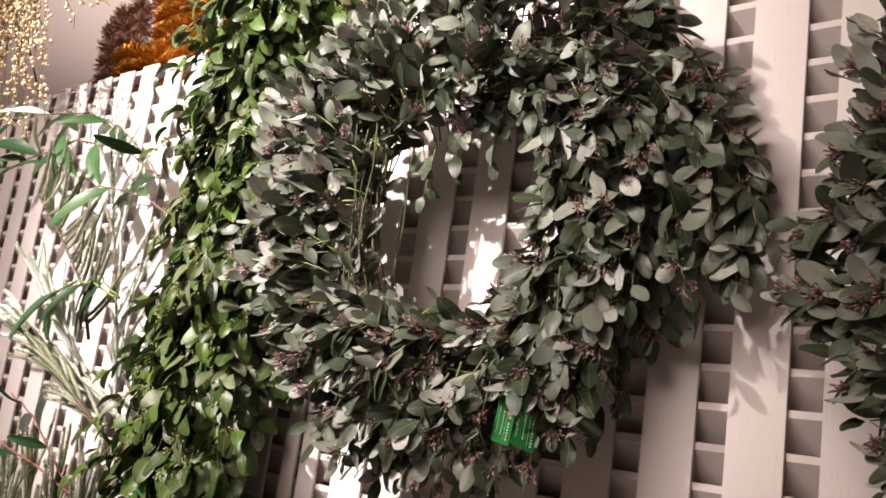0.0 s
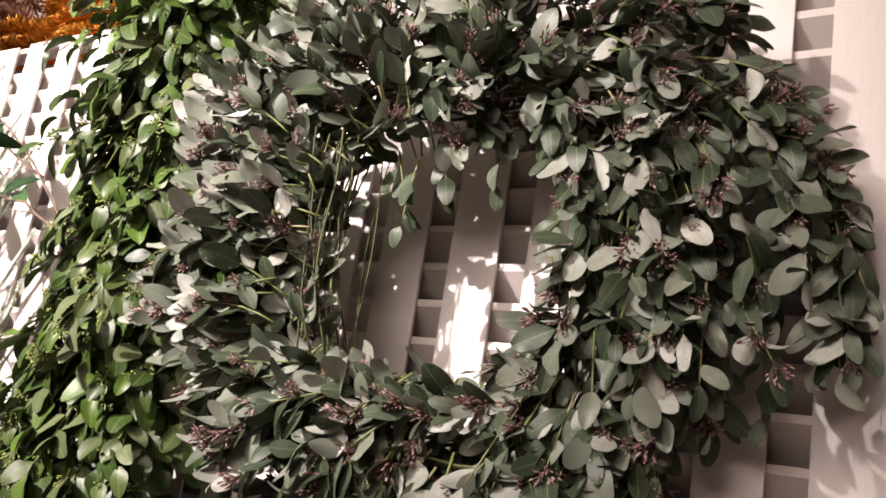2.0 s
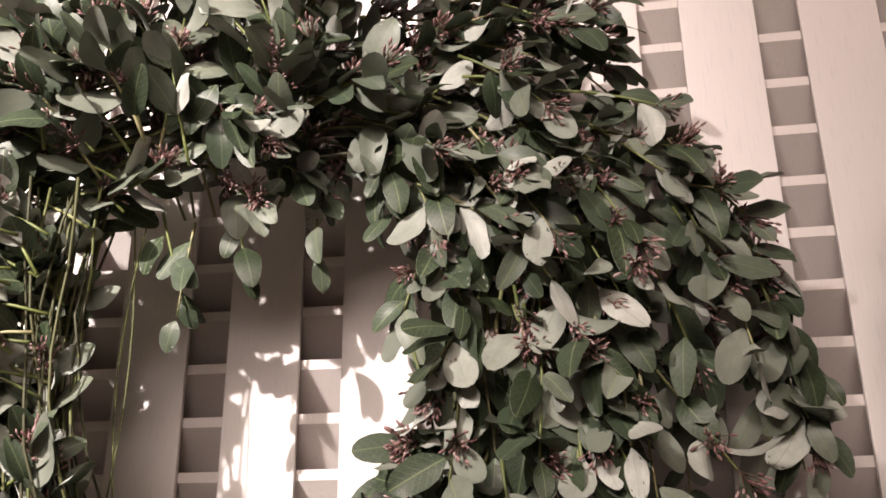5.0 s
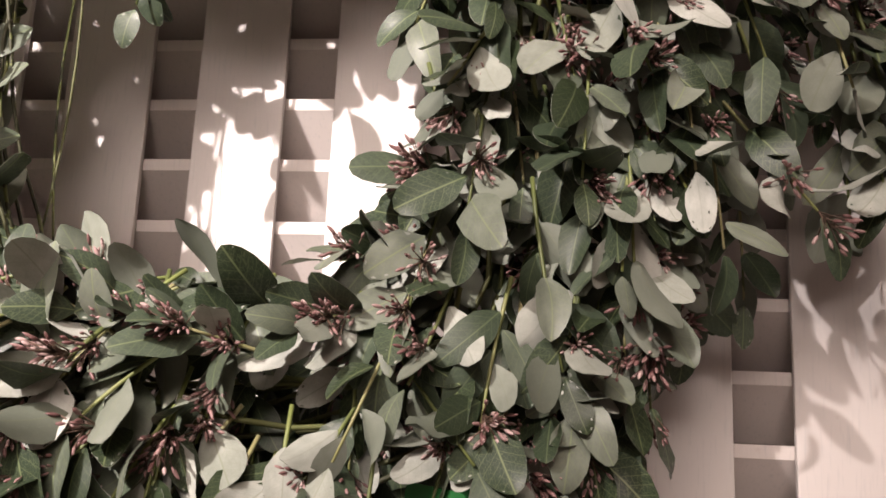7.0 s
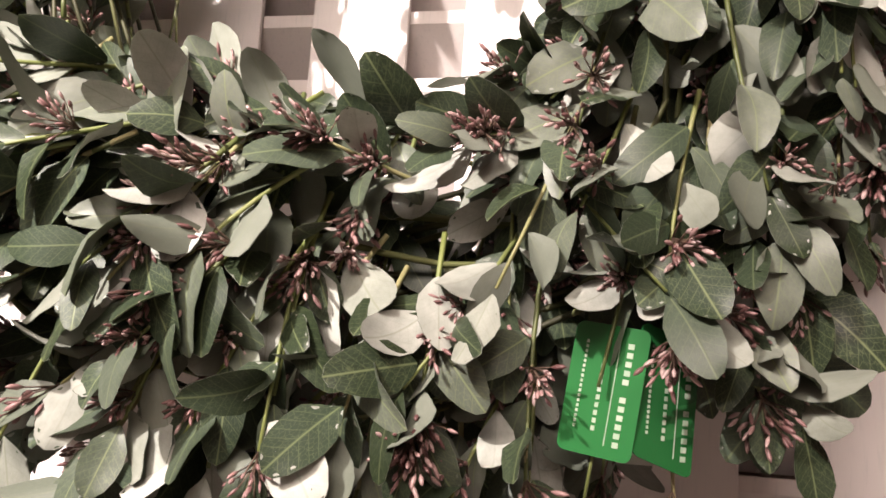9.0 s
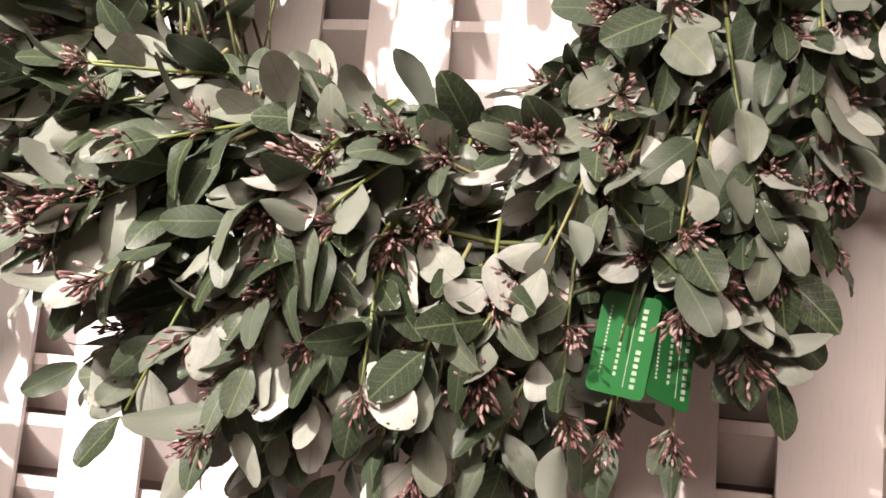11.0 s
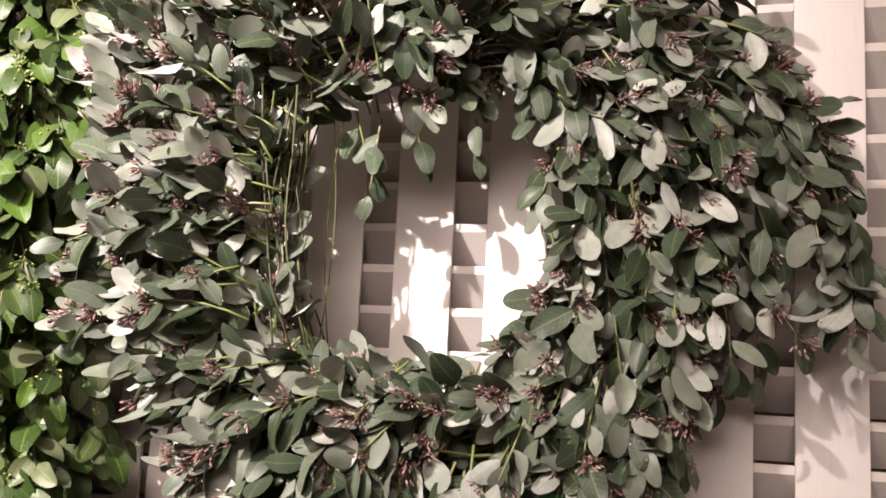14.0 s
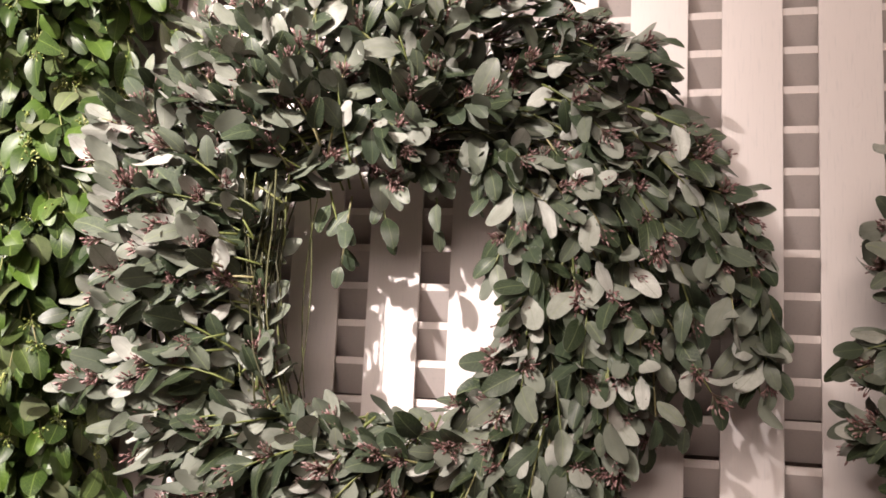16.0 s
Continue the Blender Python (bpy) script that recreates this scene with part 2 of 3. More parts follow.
def leaf_shape(width, fold, bend, twist, blunt=0.75, wide=0.85, n=8, wave=0.0, thick=0.012):
    """A leaf of length 1 along x: two skins that meet in one rim, folded along the midrib and bent."""
    verts, uv, faces, slots = [], [], [], []

    def skin(across, drop, flip, slot):
        """One side of the leaf; each skin has a rim of its own, so that it is shaded smoothly by itself."""
        start = len(verts)
        verts.append((0, 0, -drop))
        uv.append((0, 0.5))
        m = len(across)
        for i in range(1, n):
            s = (1 - math.cos(math.pi * i / n)) / 2
            w = width / 2 * math.sqrt(max(0.0, 1 - abs(2 * s ** wide - 1) ** (1.35 / blunt))) * min(1.0, 0.6 + 1.4 * s)
            z = -bend * s * s + 0.06 * math.sin(s * 3) - drop
            a = twist * s
            for f in across:
                y = f * w
                lift = fold * w * 2 * abs(f) ** 1.4 + wave * math.sin(s * 9 + f * 1.3) * abs(f)
                thick_here = thick * (1 - abs(f)) if flip else 0.0
                verts.append((s, y * math.cos(a) - lift * math.sin(a), z - thick_here + y * math.sin(a) + lift * math.cos(a)))
                uv.append((s, 0.5 + f * w / width))
        verts.append((1, 0, -bend + 0.06 * math.sin(3) - drop))
        uv.append((1, 0.5))
        end = len(verts) - 1

        def face(*f):
            faces.append(tuple(reversed(f)) if flip else f)
            slots.append(slot)
        for k in range(m - 1):
            face(start, start + 1 + k, start + 2 + k)
            for i in range(n - 2):
                p = start + 1 + i * m + k
                face(p, p + m, p + m + 1, p + 1)
            p = start + 1 + (n - 2) * m + k
            face(p, end, p + 1)

    skin((-1.0, -0.5, 0.0, 0.5, 1.0), 0.0, False, 0)
    skin((-1.0, -0.5, 0.0, 0.5, 1.0), 0.008, True, 1)
    return np.array(verts, dtype=float), faces, np.array(uv, dtype=float), slots


def tube_shape(points, radii, sides=5):
    verts, faces, uv = [], [], []
    pts = [Vector(p) for p in points]
    for i, p in enumerate(pts):
        t = (pts[min(i + 1, len(pts) - 1)] - pts[max(i - 1, 0)]).normalized()
        a = t.orthogonal().normalized()
        if i and a.dot(last) < 0.2:
            a = (last - t * last.dot(t)).normalized()
        elif i:
            a = (last - t * last.dot(t)).normalized()
        last = a
        b = t.cross(a)
        for k in range(sides):
            w = 2 * math.pi * k / sides
            verts.append(p + (a * math.cos(w) + b * math.sin(w)) * radii[i])
            uv.append((i / (len(pts) - 1), k / sides))
    for i in range(len(pts) - 1):
        for k in range(sides):
            j = (k + 1) % sides
            faces.append((i * sides + k, i * sides + j, (i + 1) * sides + j, (i + 1) * sides + k))
    faces.append(tuple(range(sides - 1, -1, -1)))
    faces.append(tuple(range(len(verts) - sides, len(verts))))
    return np.array([tuple(v) for v in verts]), faces, np.array(uv), [0] * len(faces)


def bud_shape(length, radius, sides=5):
    prof = [(0.0, 0.3), (0.35, 1.0), (0.75, 0.85), (1.0, 0.15)]
    return tube_shape([(0, 0, length * s) for s, _ in prof], [radius * r for _, r in prof], sides)


def ball_shape(radius, sides=6):
    prof = [(-0.95, 0.3), (-0.5, 0.87), (0.0, 1.0), (0.5, 0.87), (0.95, 0.3)]
    return tube_shape([(0, 0, radius * s) for s, _ in prof], [radius * r for _, r in prof], sides)


def axes(x, z, at, size=1.0):
    """A pose with its x along the given way and its z as near as may be to the given normal."""
    x = Vector(x).normalized()
    z = Vector(z)
    z = z - x * z.dot(x)
    z = z.normalized() if z.length > 1e-4 else x.orthogonal().normalized()
    y = z.cross(x)
    m = Matrix((x, y, z)).transposed() * size
    return Matrix.Translation(at) @ m.to_4x4()


IDENT = Matrix.Identity(4)


def rand_dir(rng):
    v = Vector((rng.gauss(0, 1), rng.gauss(0, 1), rng.gauss(0, 1)))
    return v.normalized()


def cluster_shape(rng, count, length, radius, spread):
    """Buds on thin stalks that fan out from one point, along z."""
    soup = Soup()
    for i in range(count):
        d = (Vector((rng.gauss(0, spread), rng.gauss(0, spread), 1.0))).normalized()
        foot = Vector((0, 0, rng.uniform(0, 0.012)))
        reach = rng.uniform(0.006, 0.017)
        tip = foot + d * reach + Vector((rng.gauss(0, 0.001), rng.gauss(0, 0.001), 0))
        v, f, uv, s = tube_shape([foot, tip], [0.0006, 0.0005], 3)
        soup.add((v, f, uv, [1] * len(f)), IDENT)
        d = (d + rand_dir(rng) * 0.35).normalized()
        q = d.to_track_quat("Z", "Y").to_matrix().to_4x4()
        soup.add(bud_shape(length * rng.uniform(0.7, 1.2), radius * rng.uniform(0.8, 1.2)), Matrix.Translation(tip) @ q)
    return np.concatenate(soup.v), soup.f, np.concatenate(soup.uv), soup.s


# ---- room ----
def wall_box(name, dims, material, label):
    bm = bmesh.new()
    box(bm, *dims)
    me = bpy.data.meshes.new(name)
    bm.to_mesh(me)
    bm.free()
    me.materials.append(material)
    return tagged(new(name, me), label, "ceiling" if name == "ceiling" else "floor" if name == "floor" else "wall", kind="structure")


wall_box("floor", (-9, 4, -5, 6, -0.1, 0), FLOOR, "grey shop floor under the plant display")
wall_box("ceiling", (-9, 4, -5, 6, 4.2, 4.3), CEILING, "pale pinkish plaster shop ceiling")
wall_box("wall_north", (-9, 4, 6, 6.1, 0, 4.2), ROOM, "pinkish grey plaster wall behind the lattice")
wall_box("wall_south", (-9, 4, -5.1, -5, 0, 4.2), ROOM, "pinkish grey plaster shop wall")
wall_box("wall_west", (-9.1, -9, -5, 6, 0, 4.2), ROOM, "pinkish grey plaster shop wall")
wall_box("wall_east", (4, 4.1, -5, 6, 0, 4.2), ROOM, "pinkish grey plaster shop wall")


def ceiling_rail(x0, y0, x1, y1, width, label):
    """A shallow channel fixed under the ceiling."""
    bm = bmesh.new()
    length = math.hypot(x1 - x0, y1 - y0)
    for a, b, h in ((-width / 2, -width / 4, 0.05), (width / 4, width / 2, 0.05), (-width / 4, width / 4, 0.02)):
        box(bm, a, b, 0, length, -h, 0, 0.004)
    me = bpy.data.meshes.new("ceiling_rail")
    bm.to_mesh(me)
    bm.free()
    me.materials.append(WHITE)
    ob = new("ceiling_rail", me)
    ob.matrix_basis = Matrix.Translation((x0, y0, 4.2)) @ Matrix.Rotation(math.atan2(y1 - y0, x1 - x0) - math.pi / 2, 4, "Z")
    return tagged(ob, label, "ceiling rail", "rails under the ceiling")


ceiling_rail(-2.62, 1.2, -2.57, 3.2, 0.12, "white painted channel rail under the pinkish ceiling")
ceiling_rail(-2.02, 1.9, -2.7, 2.9, 0.03, "thin white cable duct under the pinkish ceiling")

# ---- lattice panels: upright planks, tilted slats in the gaps between them ----
PITCH, GAP, ROW, TOP = 0.121, 0.044, 0.0545, 2.320
SLAT_Z = 1.600


def lattice_panel(name, x0, x1, first_gap, label):
    root = thing(name, (0, 0, 0), label, "lattice wall", "lattice panels", "structure")
    gaps = []
    g = first_gap
    while g + GAP < x1 - 0.01:
        if g > x0 + 0.01:
            gaps.append(g)
        g += PITCH
    edges = [x0] + [v for g in gaps for v in (g, g + GAP)] + [x1]
    rng = random.Random(int(abs(x0) * 1000))
    for a, b in zip(edges[0::2], edges[1::2]):
        bm = bmesh.new()
        lift = rng.uniform(-0.002, 0.003)
        box(bm, a, b, 0.0, 0.006, 0.0, TOP + lift, 0.0012)
        part("plank", bm, WHITE, root)
    bm = bmesh.new()
    box(bm, x0 + 0.002, x1 - 0.002, 0.0075, 0.05, TOP - 0.014, TOP - 0.002, 0.001)
    part("top_rail", bm, WHITE, root)
    # brown board added behind the slats to close the panel off
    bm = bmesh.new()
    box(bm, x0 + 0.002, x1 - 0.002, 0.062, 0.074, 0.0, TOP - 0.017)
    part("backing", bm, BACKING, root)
    # one slat, leaning back towards its foot
    bm = bmesh.new()
    prof = [(0.0075, 0.0), (0.0075, -0.010), (0.0475, -ROW + 0.001), (0.0515, -ROW + 0.006), (0.0165, -0.003), (0.0145, 0.0)]
    ends = [[bm.verts.new((x, y, z)) for y, z in prof] for x in (x0 + 0.003, x1 - 0.003)]
    k = len(prof)
    for i in range(k):
        j = (i + 1) % k
        bm.faces.new((ends[0][i], ends[1][i], ends[1][j], ends[0][j]))
    bm.faces.new(list(reversed(ends[0])))
    bm.faces.new(ends[1])
    bmesh.ops.recalc_face_normals(bm, faces=bm.faces[:])
    me = bpy.data.meshes.new("slat")
    bm.to_mesh(me)
    bm.free()
    me.materials.append(SLAT)
    z = SLAT_Z + ROW * 12
    while z > 0.1:
        part_of("slat", me, root, Matrix.Translation((0, rng.uniform(-0.0004, 0.0008), z + rng.uniform(-0.0008, 0.0008))))
        z -= ROW
    return root


lattice_panel("wall_lattice_1", -0.651, 1.6, -0.605, "white painted wooden lattice panel of upright planks and tilted slats")
lattice_panel("wall_lattice_2", -2.7, -0.663, -0.745 - 16 * PITCH, "white painted wooden lattice panel beside a narrow joint")

# ---- leaves in stock ----
LEAF_RNG = random.Random(5)
GREY_SHAPES = [leaf_shape(LEAF_RNG.uniform(0.44, 0.62), LEAF_RNG.uniform(-0.08, 0.2), LEAF_RNG.uniform(-0.15, 0.4), LEAF_RNG.uniform(-0.45, 0.45), LEAF_RNG.uniform(0.7, 0.9), LEAF_RNG.uniform(0.85, 1.15), 8, LEAF_RNG.uniform(0, 0.04)) for _ in range(14)]
GREEN_SHAPES = [leaf_shape(LEAF_RNG.uniform(0.52, 0.7), LEAF_RNG.uniform(-0.1, 0.25), LEAF_RNG.uniform(-0.15, 0.4), LEAF_RNG.uniform(-0.6, 0.6), LEAF_RNG.uniform(0.68, 0.88), LEAF_RNG.uniform(0.85, 1.1), 8, LEAF_RNG.uniform(0, 0.04)) for _ in range(12)]
LONG_SHAPES = [leaf_shape(LEAF_RNG.uniform(0.2, 0.29), LEAF_RNG.uniform(0.05, 0.2), LEAF_RNG.uniform(0.0, 0.35), LEAF_RNG.uniform(-0.4, 0.4), 0.9, 0.8, 8, 0.01) for _ in range(6)]
ROUND_SHAPES = [leaf_shape(LEAF_RNG.uniform(0.7, 0.85), 0.08, LEAF_RNG.uniform(0, 0.2), LEAF_RNG.uniform(-0.3, 0.3), 0.55, 0.9) for _ in range(4)]


def stock(name, shapes, materials):
    return [mesh_from(name, v, f, materials, uv, s) for v, f, uv, s in shapes]


GREY_LEAVES = stock("silver_leaf", GREY_SHAPES, (GREY_TOP, GREY_BACK))
GREEN_LEAVES = stock("green_leaf", GREEN_SHAPES, (GREEN_TOP, GREEN_BACK))
LONG_LEAVES = stock("long_leaf", LONG_SHAPES, (DEEP_TOP, DEEP_BACK))
ROUND_LEAVES = stock("round_leaf", ROUND_SHAPES, (DUSK_TOP, GREY_BACK))
BUD_SHAPES = [cluster_shape(LEAF_RNG, LEAF_RNG.randint(22, 32), 0.0076, 0.00125, 0.58) for _ in range(5)]
BUDS = (stock("bud_cluster", BUD_SHAPES, (BUD, BROWN_STEM)), BUD_SHAPES)
SEED_SHAPES = [cluster_shape(LEAF_RNG, LEAF_RNG.randint(10, 15), 0.006, 0.0016, 0.8) for _ in range(4)]
SEEDS = (stock("seed_cluster", SEED_SHAPES, (SEED, STEM)), SEED_SHAPES)


def grow(rng, foot, way, length, droop, face, count, size, splay, first=0.22, jitter=0.45, turned=0.0, loose=0.15):
    """A sprig: the line of its stem, its leaves as poses, and where its clusters sit."""
    foot, way, face = Vector(foot), Vector(way).normalized(), Vector(face).normalized()
    curl = rand_dir(rng) * length * 0.1
    down = Vector((0, 0, -1))
    pts = []
    for i in range(6):
        s = i / 5
        pts.append(foot + way * length * s + (down * droop * length + curl) * s * s)
    leaves, nodes = [], []
    turn = rng.uniform(0, 6.28)
    for k in range(count):
        s = first + (1 - first) * (k + rng.uniform(-0.2, 0.2)) / max(1, count - 1)
        s = min(max(s, 0.05), 1.0)
        i = min(4, int(s * 5))
        p = pts[i].lerp(pts[i + 1], s * 5 - i)
        t = (pts[i + 1] - pts[i]).normalized()
        a = t.cross(face)
        a = a.normalized() if a.length > 1e-3 else t.orthogonal()
        b = a.cross(t)
        ang = turn + k * 2.4
        side = a * math.cos(ang) + b * (math.sin(ang) * 0.8)
        d = t * rng.uniform(0.55, 1.1) + side * splay + face * 0.12 + down * rng.uniform(0, 0.3) + rand_dir(rng) * loose
        if k == count - 1:
            d = t + side * 0.2
        normal = face + rand_dir(rng) * jitter + Vector((0, 0, 0.2))
        if turned and rng.random() < turned:
            normal = -normal
        L = size * rng.uniform(0.7, 1.15) * (0.8 if k == count - 1 else 1.0)
        leaves.append(axes(d, normal, p + d.normalized() * 0.004, L))
        if rng.random() < 0.4:
            nodes.append((p, (t + side * 0.6 + face * 0.8).normalized()))
    nodes.append((pts[-1], (pts[-1] - pts[-2]).normalized()))
    return pts, leaves, nodes


def plant(root, rng, sprigs, shapes, meshes, leaf_mats, leaf_name, clusters, cluster_name, stem_mat, chance, single, stem_r=0.0014, keep=None):
    """Sprigs on a thing: the first ones with each leaf a piece of its own, the rest gathered."""
    leaf_soup, stem_soup = Soup(), Soup()
    left = single
    cl, mass = 0, Soup()
    for pts, leaves, nodes in sprigs:
        if keep:
            leaves = [m for m in leaves if keep(m.translation) and keep(m @ Vector((0.6, 0, 0))) and keep(m @ Vector((1, 0, 0)))]
            nodes = [n for n in nodes if keep(n[0])]
        shape = tube_shape(pts, [stem_r * (1.1 - 0.5 * i / 5) for i in range(6)], 5)
        if left > 0:
            me = mesh_from("sprig", shape[0], shape[1], (stem_mat,), shape[2], shape[3])
            stem = part_of("sprig", me, root)
            for m in leaves:
                part_of(leaf_name, meshes[rng.randrange(len(meshes))], stem, m)
            left -= len(leaves)
        else:
            stem_soup.add(shape, IDENT)
            for m in leaves:
                leaf_soup.add(shapes[rng.randrange(len(shapes))], m)
        for p, d in nodes:
            if rng.random() > chance:
                continue
            cl += 1
            at = Matrix.Translation(p) @ d.to_track_quat("Z", "Y").to_matrix().to_4x4() @ Matrix.Scale(rng.uniform(0.7, 1.05), 4)
            k = rng.randrange(len(clusters[0]))
            if cl < 290:
                part_of(cluster_name, clusters[0][k], root, at)
            else:
                mass.add(clusters[1][k], at)
    if mass.v:
        part_of("spray_mass", mass.mesh("spray_mass", tuple(clusters[0][0].materials)), root, None, "", "stuff")
    if leaf_soup.v:
        part_of("foliage", leaf_soup.mesh("foliage", leaf_mats), root, None, "", "stuff")
        part_of("twig_tangle", stem_soup.mesh("twigs", (stem_mat,)), root, None, "", "stuff")


# ---- the wreath ----
# its outer edge round the middle of the opening, degrees and metres: fuller above, notched at its lower right
WREATH_EDGE = ((0, 0.478), (12, 0.468), (25, 0.459), (37, 0.455), (50, 0.452), (60, 0.470), (68, 0.472), (89, 0.463), (107, 0.457), (120, 0.456), (133, 0.455), (149, 0.436), (163, 0.41), (179, 0.404), (199, 0.402), (208, 0.365), (220, 0.362), (231, 0.389), (246, 0.423), (253, 0.44), (273, 0.42), (292, 0.418), (302, 0.42), (312, 0.405), (322, 0.375), (332, 0.34), (340, 0.43), (348, 0.47), (360, 0.478))


def edge_at(th):
    """The wreath's outer radius at an angle in radians."""
    d = math.degrees(th) % 360
    for (a0, r0), (a1, r1) in zip(WREATH_EDGE, WREATH_EDGE[1:]):
        if a0 <= d <= a1:
            return r0 + (r1 - r0) * (d - a0) / (a1 - a0)
    return WREATH_EDGE[0][1]


def opening_at(th):
    """The radius of the nearly square opening, which narrows where its right side bulges in."""
    c, s = abs(math.cos(th)) / 0.128, abs(math.sin(th)) / 0.116
    r = 1.0 / (c ** 5 + s ** 5) ** 0.2
    return r - 0.045 * math.exp(-(((th + math.pi) % (2 * math.pi) - math.pi + 0.05) / 0.42) ** 2)


def flow_at(th):
    """How the sprigs lie: fanning out at the left and the top, hanging at the right, swept to the left below."""
    er = Vector((math.cos(th), 0, math.sin(th)))
    clock = Vector((math.sin(th), 0, -math.cos(th)))
    right, low = max(0.0, er.x), max(0.0, -er.z)
    return er * (0.95 - 0.45 * right - 0.35 * low) + clock * (0.1 + 0.65 * right + 0.75 * low * max(0.0, 0.35 - er.x)) + Vector((0, 0, -1)) * (0.35 * right + 0.45 * low)


def eucalyptus_wreath(m, seed):
    root = thing("eucalyptus_wreath", (0, 0, 0), "large round eucalyptus wreath, silvery leaves and pink buds, on lattice", "wreath", "wreaths on the lattice", m=m)
    rng = random.Random(seed)
    front = Vector((0, -1, 0))
    # twisted base of bare stems
    for i in range(20):
        q = rng.uniform(0.25, 0.7)
        y = rng.uniform(-0.01, 0.03)
        ph = rng.uniform(0, 6.28)
        pts = []
        for k in range(49):
            a = 2 * math.pi * k / 48
            r0 = opening_at(a) + 0.02
            rr = r0 + (min(0.4, edge_at(a)) - r0) * q + 0.01 * math.sin(3 * a + ph) + 0.006 * math.sin(7 * a + 2 * ph)
            pts.append((rr * math.cos(a), y + 0.012 * math.sin(4 * a + ph), rr * math.sin(a)))
        pts[-1] = pts[0]
        v, f, uv, s = tube_shape(pts, [0.0019] * 49, 5)
        part_of("base_stem", mesh_from("base_stem", v, f, (TWIG,), uv, s), root)
    sprigs = []
    N = 540
    for i in range(N):
        th = 2 * math.pi * (i * 0.61803 % 1.0) + rng.uniform(-0.05, 0.05)
        er = Vector((math.cos(th), 0, math.sin(th)))
        et = Vector((-math.sin(th), 0, math.cos(th)))
        rin, rout = opening_at(th) + 0.014 + 0.012 * max(0.0, er.z), edge_at(th) - 0.012
        # the tip lies between opening and edge, most of them farther out, where the ring is longer
        q = rng.random() ** 0.66
        layer = rng.choice((1.1, 1.0, 0.45, 0.0, -0.6))
        bulge = 0.068 * math.sqrt(max(0.0, 1.0 - (1.9 * (q - 0.54)) ** 2)) - 0.05 * max(0.0, 0.3 - q)
        tip = er * (rin + (rout - rin) * q) + front * (bulge * layer - 0.006)
        inner = q < 0.2
        length = rng.uniform(0.05, 0.08) if inner else rng.uniform(0.08, 0.135)
        way = flow_at(th) + front * (0.5 if layer > 0.5 else 0.1) * (0.55 + 0.6 * (1 - q)) * (1 - 0.4 * max(0.0, -er.x)) + et * rng.gauss(0, 0.22) + rand_dir(rng) * 0.22
        if inner:
            way = er * -0.3 - et * 0.85 + front * 0.3 + rand_dir(rng) * 0.3
        way = way.normalized()
        droop = rng.uniform(0.0, 0.3)
        foot = tip - way * length + Vector((0, 0, droop * length))
        r = math.hypot(foot.x, foot.z)
        least = opening_at(math.atan2(foot.z, foot.x)) + 0.03
        if r < least:
            foot += Vector((foot.x, 0, foot.z)) * (least / max(r, 0.01) - 1)
            foot.y += 0.03
        foot.y = min(foot.y, 0.045)
        lit = max(0.0, 0.6 * er.z - 0.8 * er.x)
        face = er * (0.3 * q * (1 - min(1.0, lit))) + front * (0.85 + 0.4 * lit) + Vector((-0.25 + 0.5 * lit, 0, 0.35 - 0.1 * lit))
        sprigs.append((layer * 0.6 + 0.5 * q + rng.uniform(-0.2, 0.2), grow(rng, foot, way, length, droop, face, rng.randint(6, 8), 0.047, 0.72, jitter=0.7 - 0.2 * lit, turned=0.32 + 0.16 * lit, loose=0.22)))
    # loose sprigs that hang into the opening
    for foot, way, length, count in (((-0.06, 0.02, 0.13), (-0.12, -0.1, -1), 0.075, 4), ((-0.02, 0.01, 0.135), (0.15, -0.1, -1), 0.05, 3), ((0.05, 0.01, 0.13), (0.1, -0.1, -1), 0.035, 2), ((-0.09, 0.02, 0.14), (0.25, 0.05, -1), 0.07, 3)):
        sprigs.append((2.0, grow(rng, foot, way, length, 0.1, (-0.2, -1, 0.1), count, 0.042, 0.6)))
    # bare stems down the side of the opening, gathering towards its lower corner
    for i in range(20):
        x0, x1 = rng.gauss(-0.158, 0.018), rng.gauss(-0.142, 0.018)
        y0 = rng.uniform(-0.03, 0.03)
        pts = [(x0 + (x1 - x0) * k / 8 - 0.012 * math.sin(math.pi * k / 8) + 0.035 * max(0.0, k / 8 - 0.7) + rng.gauss(0, 0.0012), y0 + 0.008 * math.sin(k + i), 0.15 - 0.3 * k / 8) for k in range(9)]
        v, f, uv, s = tube_shape(pts, [0.0013] * 9, 5)
        part_of("bare_stem", mesh_from("bare_stem", v, f, (TWIG,), uv, s), root)
    for x, bow in ((-0.105, -0.012), (-0.118, 0.01)):
        pts = [(x + bow * math.sin(3 * k / 8), 0.03, 0.14 - 0.27 * k / 8) for k in range(9)]
        v, f, uv, s = tube_shape(pts, [0.0009] * 9, 5)
        part_of("bare_stem", mesh_from("bare_stem", v, f, (TWIG,), uv, s), root)
    sprigs.sort(key=lambda s: -s[0])

    def fits(p):
        """Off the lattice behind, and not through the tag."""
        w = m @ p
        return w.y < -0.004 and not (-0.112 < w.x < -0.03 and 1.44 < w.z < 1.488 and w.y < -0.118)
    plant(root, rng, [s for _, s in sprigs], GREY_SHAPES, GREY_LEAVES, (GREY_TOP, GREY_BACK), "leaf", BUDS, "berry_spray", STEM, 0.36, 300, 0.0015, keep=fits)
    return root


wreath = eucalyptus_wreath(pose(-0.235, -0.147, 1.785, 0, 0, 11.3), 11)
copy_thing(wreath, pose(0.678, -0.1, 1.7, 0, 12, 4))


